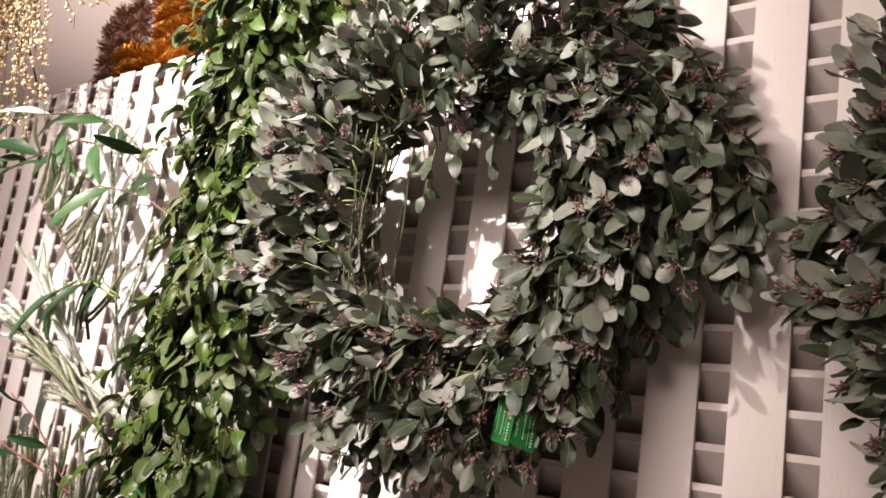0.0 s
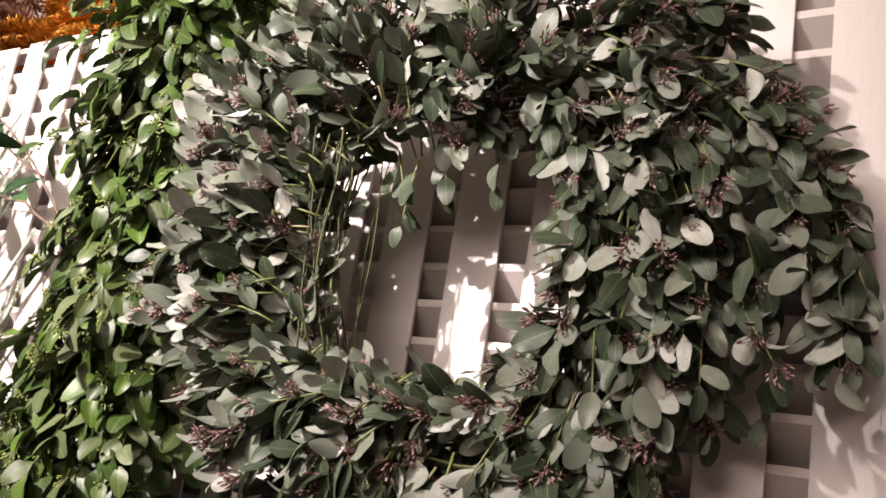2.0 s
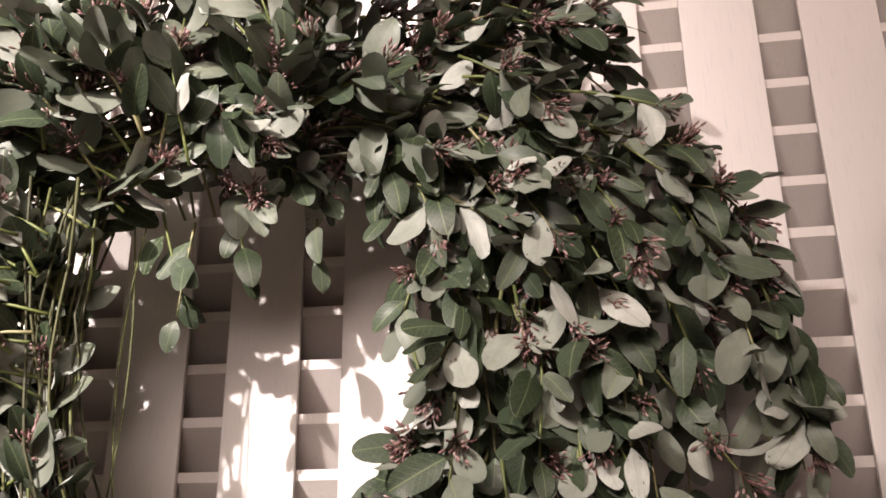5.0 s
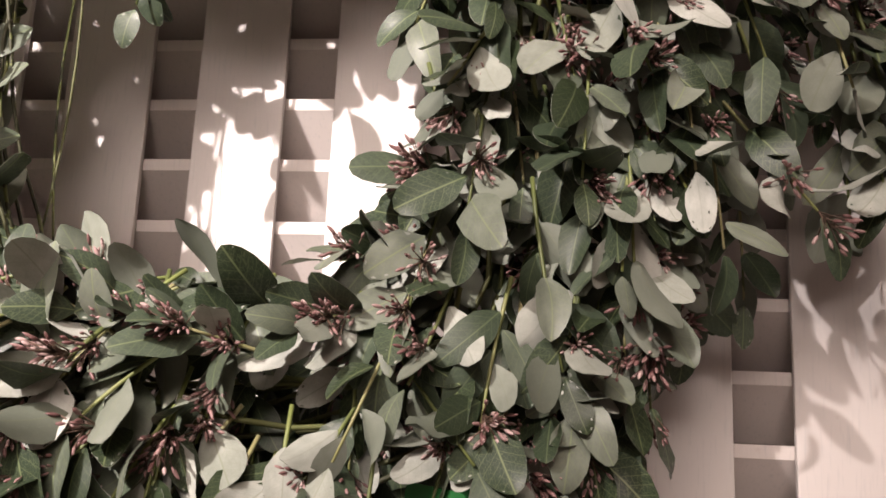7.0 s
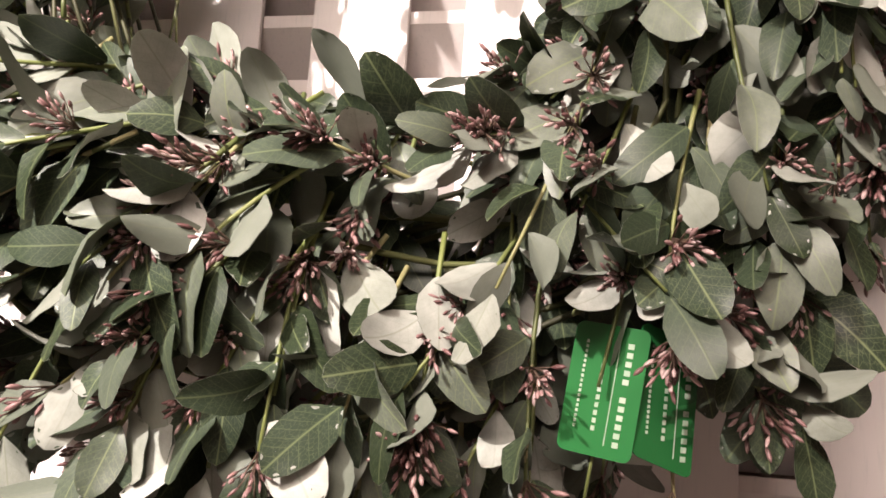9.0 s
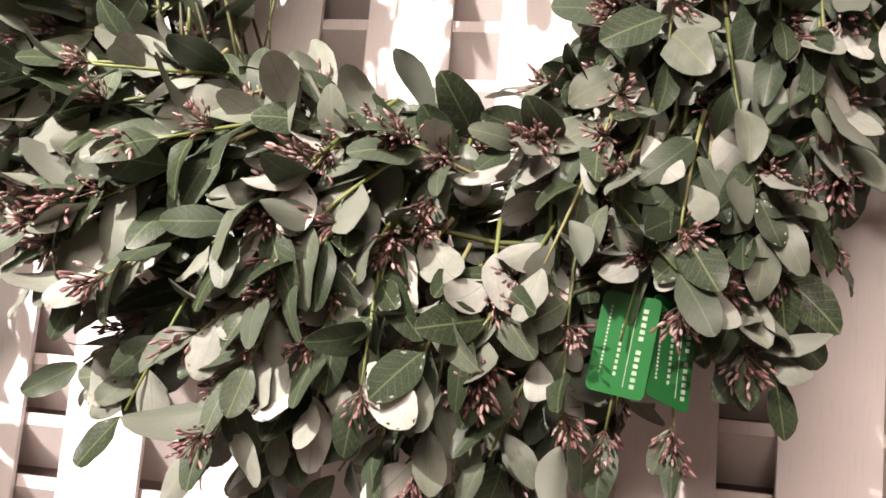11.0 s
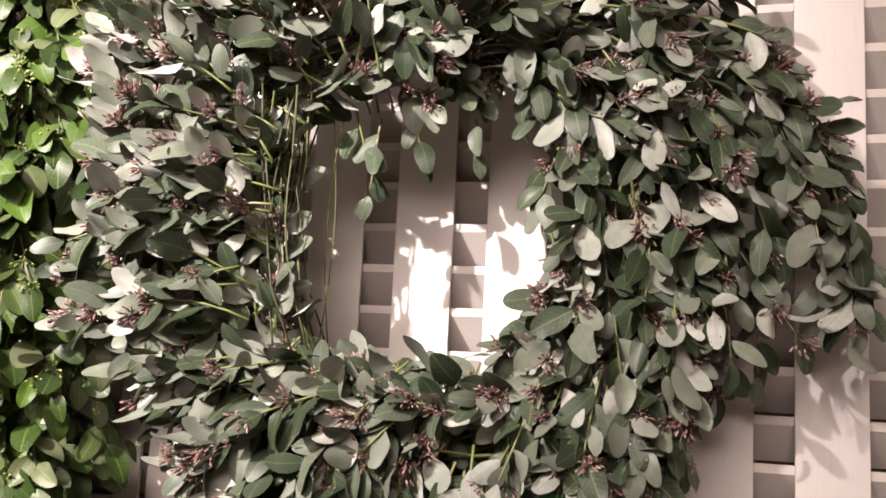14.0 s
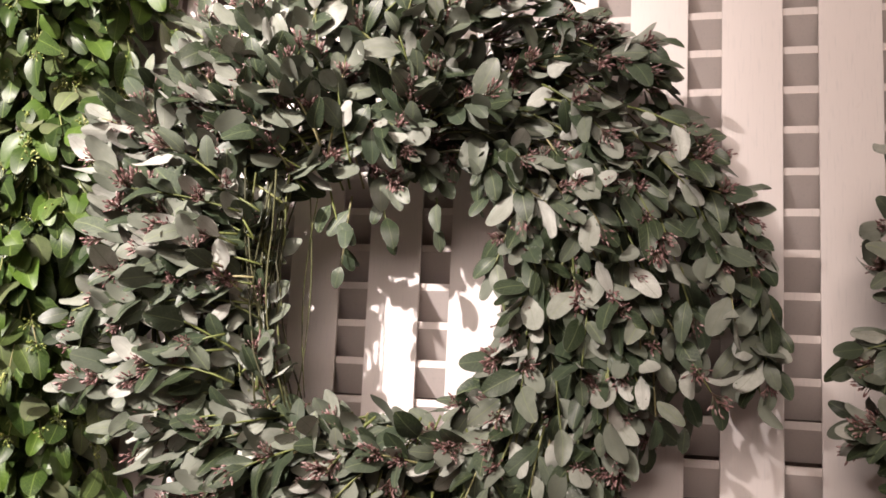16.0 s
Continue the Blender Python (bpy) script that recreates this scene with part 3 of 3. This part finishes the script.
# ---- the hanging garland ----
def eucalyptus_garland(at, seed):
    root = thing("eucalyptus_garland", at, "long hanging garland of fresh green artificial eucalyptus with yellow-green seeds", "garland")
    rng = random.Random(seed)
    sprigs = []
    N = 540
    for i in range(N):
        z = 1.05 + 1.75 * (i * 0.61803 % 1.0)
        ph = rng.uniform(-0.4, math.pi + 0.4)
        out = Vector((math.cos(ph), -math.sin(ph), 0))
        foot = Vector((0, -0.1, z)) + Vector((out.x * 1.5, out.y, 0)) * rng.uniform(0.01, 0.06)
        way = Vector((out.x * (0.8 if out.x > 0 else 1.0), out.y * 0.7, 0)) * rng.uniform(0.5, 1.0) + Vector((0, 0, -0.75)) + rand_dir(rng) * 0.3
        face = out * 0.7 + Vector((0, -0.6, 0.35))
        sprigs.append((math.sin(ph) + rng.uniform(-0.2, 0.2) - (1.0 if abs(z - 1.8) > 0.5 else 0), grow(rng, foot, way, rng.uniform(0.1, 0.19), rng.uniform(0.1, 0.4), face, rng.randint(6, 8), 0.057, 0.65)))
    sprigs.sort(key=lambda s: -s[0])
    plant(root, rng, [s for _, s in sprigs], GREEN_SHAPES, GREEN_LEAVES, (GREEN_TOP, GREEN_BACK), "leaf", SEEDS, "seed_spray", STEM, 0.45, 290)
    # bunches of bare stems where the lengths are tied together
    for z0, lean in ((2.14, 0.06), (1.98, 0.1), (1.52, -0.02), (2.45, 0.03)):
        for i in range(11):
            a = Vector((rng.gauss(-0.02, 0.02) + lean, -0.16 - rng.uniform(0, 0.035), z0 + rng.gauss(0, 0.02)))
            b = a + Vector((rng.gauss(-1.2 * lean, 0.03), rng.gauss(0, 0.01), -rng.uniform(0.14, 0.22)))
            mid = a.lerp(b, 0.5) + rand_dir(rng) * 0.006
            v, f, uv, s = tube_shape([a, mid, b], [0.0015, 0.0014, 0.0012], 5)
            part_of("bare_stem", mesh_from("bare_stem", v, f, (STEM,), uv, s), root)
    for i in range(6):
        pts = [(rng.gauss(0, 0.02) + 0.02 * math.sin(k * 0.9 + i), -0.08 + 0.015 * math.cos(k + i), 1.0 + 1.85 * k / 24) for k in range(25)]
        v, f, uv, s = tube_shape(pts, [0.0022] * 25, 5)
        part_of("core_stem", mesh_from("core_stem", v, f, (TWIG,), uv, s), root)
    return root


eucalyptus_garland((-0.835, 0, 0), 23)


# ---- tags ----
def card_panel(name, width, height, skew, parent, m):
    bm = bmesh.new()
    r = 0.004
    pts = []
    for cx, cz, a0 in ((r, r, 180), (width - r, r, 270), (width - r, height - r, 0), (r, height - r, 90)):
        for k in range(4):
            a = radians(a0 + 30 * k)
            pts.append((cx + r * math.cos(a), cz + r * math.sin(a)))
    lo = [bm.verts.new((x, -0.0006, z + skew * x)) for x, z in pts]
    hi = [bm.verts.new((x, 0.0004, z + skew * x)) for x, z in pts]
    bm.faces.new(lo)
    bm.faces.new(list(reversed(hi)))
    for i in range(len(pts)):
        j = (i + 1) % len(pts)
        bm.faces.new((lo[j], lo[i], hi[i], hi[j]))
    ob = part(name, bm, CARD, parent)
    ob.matrix_basis = m
    return ob


def hang_tag():
    tag = thing("hang_tag", (-0.067, -0.148, 1.454), "folded glossy green card tag with pale print, tucked in the wreath", "tag")
    left = card_panel("card_panel", 0.037, 0.064, 0.0, tag, pose(-0.037, -0.008, 0.0, 0, 8, -12))
    right = card_panel("card_panel", 0.034, 0.064, -0.25, tag, pose(-0.001, -0.0156, 0.0, 0, 4, 32))
    # title, rule, line of script and small address, all running up the card
    for ob, flip in ((left, 0.0), (right, -0.25)):
        for x, w, z0, z1, steps in ((0.027, 0.0030, 0.006, 0.058, 12), (0.0155, 0.0018, 0.012, 0.046, 9), (0.0065, 0.0012, 0.012, 0.056, 18)):
            step = (z1 - z0) / steps
            for k in range(steps):
                if steps == 12 and k == 6:
                    continue
                bm = bmesh.new()
                z = z0 + k * step + flip * x
                box(bm, x, x + w, -0.0010, -0.0007, z, z + step * 0.62)
                part("print_bar", bm, CARD_INK, ob)
        bm = bmesh.new()
        box(bm, 0.0228, 0.0232, -0.0010, -0.0007, 0.006 + flip * 0.023, 0.058 + flip * 0.023)
        part("print_rule", bm, CARD_INK, ob)
    bm = bmesh.new()
    box(bm, -0.008, 0.01, 0.0045, 0.005, -0.006, 0.012, 0.0002)
    part("clear_tab", bm, CLEAR, tag, "clear plastic tab")
    return tag


hang_tag()
slip = thing("hang_tag", (0, 0, 0), "narrow dark green card tag among garland leaves", "tag", m=pose(-0.86, -0.22, 1.245, 0, 38, 20))
card_panel("card_panel", 0.014, 0.075, 0.0, slip, IDENT)


# ---- plants beside the garland ----
def finger(rng, a, b, radius, bow):
    """A soft thick needle branch, lumpy along its length."""
    a, b = Vector(a), Vector(b)
    pts, radii = [], []
    for k in range(9):
        s = k / 8
        pts.append(a.lerp(b, s) + Vector(bow) * math.sin(math.pi * s) + rand_dir(rng) * radius * 0.25)
        radii.append(radius * (0.75 + 0.4 * math.sin(math.pi * min(1.0, s * 0.9 + 0.12))) * rng.uniform(0.85, 1.15))
    radii[-1] *= 0.45
    return tube_shape(pts, radii, 7)


def bristles(rng, soup, a, b, bow, radius, count, slot):
    """Short needles standing out round a finger."""
    a, b = Vector(a), Vector(b)
    for i in range(count):
        s = rng.uniform(0.02, 1.0)
        p = a.lerp(b, s) + Vector(bow) * math.sin(math.pi * s)
        d = (rand_dir(rng) + (b - a).normalized() * 0.8).normalized()
        side = d.orthogonal().normalized() * 0.0006
        q = p + d * radius * rng.uniform(1.4, 2.2)
        soup.add((np.array([tuple(p - side), tuple(p + side), tuple(q)]), [(0, 1, 2)], np.zeros((3, 2)), [slot]), IDENT)


def frosted_spray(stem, fingers, material, label, seed, radius=0.0045):
    """A frosted conifer spray: a stem and its soft fingers."""
    root = thing("frosted_pine_spray", stem[0], label, "artificial branch", "frosted sprays")
    rng = random.Random(seed)
    base = Vector(stem[0])
    v, f, uv, s = tube_shape([Vector(p) - base for p in stem], [0.004 - 0.0022 * i / len(stem) for i in range(len(stem))], 6)
    part_of("stem", mesh_from("stem", v, f, (BROWN_STEM,), uv, s), root)
    fuzz = Soup()
    for a, b, bow in fingers:
        a, b = Vector(a) - base, Vector(b) - base
        v, f, uv, s = finger(rng, a, b, radius * 0.7, bow)
        part_of("frosted_finger", mesh_from("frosted_finger", v, f, (material,), uv, s), root)
        bristles(rng, fuzz, a, b, bow, radius, int(520 * (b - a).length / 0.1), 0)
    part_of("needle_fuzz", fuzz.mesh("needle_fuzz", (material,), False), root, None, "", "stuff")
    return root


def side_fingers(rng, stem, count, length, way, spread, bow):
    out = []
    pts = [Vector(p) for p in stem]
    for i in range(count):
        s = 0.1 + 0.9 * i / max(1, count - 1)
        k = min(len(pts) - 2, int(s * (len(pts) - 1)))
        p = pts[k].lerp(pts[k + 1], s * (len(pts) - 1) - k)
        d = Vector(way) + rand_dir(rng) * spread
        out.append((p, p + d.normalized() * length * rng.uniform(0.7, 1.15), Vector(bow) * rng.uniform(0.5, 1.2)))
    return out


RNG = random.Random(77)
st = [(-1.08, -0.14, 1.36), (-1.14, -0.14, 1.55), (-1.24, -0.15, 1.8), (-1.33, -0.15, 2.0)]
frosted_spray(st, side_fingers(RNG, st, 22, 0.17, (0.15, -0.1, 0.75), 0.28, (0.01, 0, 0.01)), FLOCK, "tall white frosted pine spray before the white lattice", 1)
st = [(-1.15, -0.2, 1.54), (-1.2, -0.21, 1.65), (-1.34, -0.22, 1.77), (-1.5, -0.22, 1.88)]
frosted_spray(st, side_fingers(RNG, st, 22, 0.16, (0.6, -0.1, 0.65), 0.22, (0.01, 0, -0.015)), FLOCK_GREEN, "dark green pine spray with thin white frost", 2)
st = [(-1.14, -0.2, 1.46), (-1.24, -0.21, 1.56), (-1.4, -0.22, 1.66)]
frosted_spray(st, side_fingers(RNG, st, 24, 0.13, (-0.25, -0.2, 0.75), 0.3, (-0.01, 0, 0.01)), FLOCK, "small white frosted fern-like spray", 3)
st = [(-0.96, -0.14, 1.34), (-1.08, -0.17, 1.42), (-1.32, -0.2, 1.5), (-1.6, -0.2, 1.57)]
frosted_spray(st, side_fingers(RNG, st, 26, 0.24, (-0.85, -0.12, 0.36), 0.2, (0, 0, 0.02)), FLOCK, "wide spray of white frosted fingers lying sideways", 4, 0.0055)
st = [(-0.98, -0.2, 1.34), (-1.08, -0.24, 1.42), (-1.22, -0.25, 1.48)]
frosted_spray(st, side_fingers(RNG, st, 20, 0.19, (-0.8, -0.1, 0.32), 0.22, (0, 0, 0.015)), FLOCK_GREEN, "grey-green frosted spray with glittering tips", 5)
for k, x in enumerate((-1.44, -1.33, -1.22, -1.12)):
    st = [(x, -0.15, 0.9), (x + 0.01, -0.16, 1.1), (x - 0.01, -0.16, 1.2)]
    frosted_spray(st, side_fingers(RNG, st, 18, 0.16, (0.05, -0.1, 0.95), 0.2, (0.008, 0, 0)), FLOCK_GREEN, "upright bundle of frosted grey-green pine fingers", 6 + k)


def leafy_branch(name, label, category, stems, shapes_meshes, stem_mat, size, seed, every=0.035, hang=0.35, splay=0.8):
    """Thin stems with leaves set along them."""
    root = thing(name, stems[0][0], label, category)
    base = Vector(stems[0][0])
    rng = random.Random(seed)
    for stem in stems:
        pts = [Vector(p) - base for p in stem]
        fine = []
        for i in range(len(pts) - 1):
            for k in range(4):
                fine.append(pts[i].lerp(pts[i + 1], k / 4) + rand_dir(rng) * 0.003)
        fine.append(pts[-1])
        v, f, uv, s = tube_shape(fine, [0.0028 - 0.0016 * i / len(fine) for i in range(len(fine))], 5)
        stalk = part_of("stem", mesh_from("stem", v, f, (stem_mat,), uv, s), root)
        run = 0.0
        for i in range(3, len(fine) - 1):
            run += (fine[i + 1] - fine[i]).length
            if run < every:
                continue
            run = 0.0
            t = (fine[i + 1] - fine[i]).normalized()
            side = t.cross(rand_dir(rng)).normalized()
            d = t * 0.5 + side * splay + Vector((0, -0.1, -hang))
            meshes = shapes_meshes[rng.randrange(len(shapes_meshes))]
            part_of("leaf", meshes[rng.randrange(len(meshes))], stalk, axes(d, Vector((-0.2, -1, 0.4)) + rand_dir(rng) * 0.5, fine[i], size * rng.uniform(0.75, 1.2)))
    return root


PALE_LEAVES = stock("pale_leaf", LONG_SHAPES, (PALE_TOP, PALE_TOP))
leafy_branch("willow_branch", "arching brown branch with long deep green and frosted leaves", "artificial branch", [
    [(-0.98, -0.13, 1.78), (-1.1, -0.15, 1.92), (-1.24, -0.17, 2.03), (-1.42, -0.18, 2.1), (-1.68, -0.19, 2.12), (-2.0, -0.18, 2.15)],
    [(-0.97, -0.14, 1.8), (-1.08, -0.18, 1.86), (-1.2, -0.2, 1.88), (-1.4, -0.21, 1.93), (-1.55, -0.21, 1.98)],
    [(-1.1, -0.15, 1.92), (-1.22, -0.18, 1.99), (-1.42, -0.2, 2.02), (-1.6, -0.2, 2.0), (-1.85, -0.2, 1.96)]], (LONG_LEAVES, LONG_LEAVES, LONG_LEAVES, LONG_LEAVES, LONG_LEAVES, PALE_LEAVES), BROWN_STEM, 0.14, 31, 0.055, 0.3, 0.6)
leafy_branch("willow_sprig", "sprig of broad deep green hanging leaves", "artificial branch", [
    [(-1.06, -0.2, 1.63), (-1.12, -0.23, 1.655), (-1.18, -0.24, 1.66), (-1.24, -0.24, 1.64), (-1.3, -0.24, 1.6)],
    [(-1.06, -0.2, 1.63), (-1.1, -0.22, 1.66), (-1.13, -0.23, 1.7)]], (LONG_LEAVES,), STEM, 0.135, 33, 0.02, 1.1, 0.5)
leafy_branch("round_leaf_sprig", "sprig of dark round leaves on reddish stems", "artificial branch", [
    [(-1.16, -0.16, 1.22), (-1.25, -0.18, 1.3), (-1.34, -0.19, 1.36), (-1.46, -0.19, 1.4)],
    [(-1.16, -0.16, 1.22), (-1.3, -0.2, 1.27), (-1.42, -0.21, 1.29), (-1.55, -0.21, 1.3)]], (ROUND_LEAVES, ROUND_LEAVES, LONG_LEAVES), RED_STEM, 0.075, 35, 0.036, 0.1)


def berry_branch():
    """Drooping twigs thick with cream-gold berries, on a stem wedged behind the lattice top."""
    at = Vector((-2.06, -0.2, 2.5))
    root = thing("berry_branch", at, "drooping brown twigs thick with cream-gold berries", "artificial branch")
    rng = random.Random(41)
    shapes = [ball_shape(0.0048 * k) for k in (0.8, 1.0, 1.15)]
    meshes = [mesh_from("berry", v, f, (GOLD_BERRY,), uv, s) for v, f, uv, s in shapes]
    v, f, uv, s = tube_shape([(-0.08, 0.197, -0.19), (-0.06, 0.12, -0.06), (-0.02, 0, 0.04), (-0.02, -0.02, 0.12)], [0.0035, 0.0032, 0.003, 0.002], 6)
    part_of("stem", mesh_from("stem", v, f, (BROWN_STEM,), uv, s), root)
    rest = Soup()
    made = 0
    for i in range(46):
        a = Vector((rng.uniform(-0.03, 0.14), rng.uniform(-0.02, 0.02), rng.uniform(0.0, 0.1)))
        long_arm = i % 5 == 0
        reach = rng.uniform(0.45, 0.68) if long_arm else rng.uniform(0.08, 0.46)
        b = a + Vector((reach, -rng.uniform(0, 0.1), -rng.uniform(0.0, 0.22) if long_arm else -rng.uniform(0.15, 0.6)))
        pts = [a.lerp(b, k / 8) + Vector((0, 0, 0.07 * math.sin(math.pi * k / 8))) + rand_dir(rng) * 0.008 for k in range(9)]
        v, f, uv, s = tube_shape(pts, [0.0026 - 0.0018 * k / 8 for k in range(9)], 5)
        twig = part_of("twig", mesh_from("twig", v, f, (BROWN_STEM,), uv, s), root)
        for k in range(24 if long_arm else 36):
            sp = rng.uniform(0.12, 1.0) * 8
            j = min(7, int(sp))
            p = pts[j].lerp(pts[j + 1], sp - j) + rand_dir(rng) * rng.uniform(0.005, 0.017)
            if made < 290:
                part_of("berry", meshes[rng.randrange(3)], twig, Matrix.Translation(p))
            else:
                rest.add(shapes[rng.randrange(3)], Matrix.Translation(p))
            made += 1
    part_of("berry_mass", rest.mesh("berry_mass", (GOLD_BERRY,)), root, None, "", "stuff")
    return root


berry_branch()


# ---- tinsel behind the top of the lattice ----
def tinsel_garland(loops, material, label, seed, radius=0.035):
    root = thing("tinsel_garland", loops[0][0], label, "tinsel garland", "tinsel garlands on the shelf")
    base = Vector(loops[0][0])
    rng = random.Random(seed)
    soup = Soup()
    for pts in loops:
        pts = [Vector(p) - base for p in pts]
        v, f, uv, s = tube_shape(pts, [0.004] * len(pts), 5)
        part_of("core_wire", mesh_from("core_wire", v, f, (material,), uv, s), root)
        for i in range(len(pts) - 1):
            for k in range(int((pts[i + 1] - pts[i]).length * 6500)):
                p = pts[i].lerp(pts[i + 1], rng.random())
                d = rand_dir(rng)
                side = d.orthogonal().normalized() * 0.0011
                q = p + d * radius * rng.uniform(0.7, 1.1)
                soup.add((np.array([tuple(p - side), tuple(p + side), tuple(q + side), tuple(q - side)]), [(0, 1, 2, 3)], np.zeros((4, 2)), [0]), IDENT)
    part_of("foil_fringe", soup.mesh("foil_fringe", (material,), False), root, None, "", "stuff")
    return root


bm = bmesh.new()
box(bm, -2.6, -1.0, 0.08, 0.42, 2.24, 2.27, 0.002)
me = bpy.data.meshes.new("shelf_board")
bm.to_mesh(me)
bm.free()
me.materials.append(WHITE)
tagged(new("shelf_board", me), "white painted shelf board behind the lattice top", "shelf", kind="structure")


def pile(x0, x1, z0, z1, rows, y):
    out = []
    for r in range(rows):
        z = z0 + (z1 - z0) * r / max(1, rows - 1)
        out.append([(x0 + (x1 - x0) * k / 6, y + 0.02 * math.sin(k * 2 + r), z + 0.012 * math.sin(k * 1.7 + r * 2)) for k in range(7)])
    return out


tinsel_garland(pile(-2.1, -1.92, 2.31, 2.66, 7, 0.17) + pile(-2.14, -2.1, 2.31, 2.62, 6, 0.19), BROWN, "dark brown glittering tinsel garland in a pile", 51, 0.042)
tinsel_garland(pile(-1.96, -1.45, 2.31, 2.46, 4, 0.14) + pile(-1.86, -1.35, 2.5, 2.82, 7, 0.18), ORANGE, "orange-gold glittering tinsel garland in a pile", 52, 0.042)
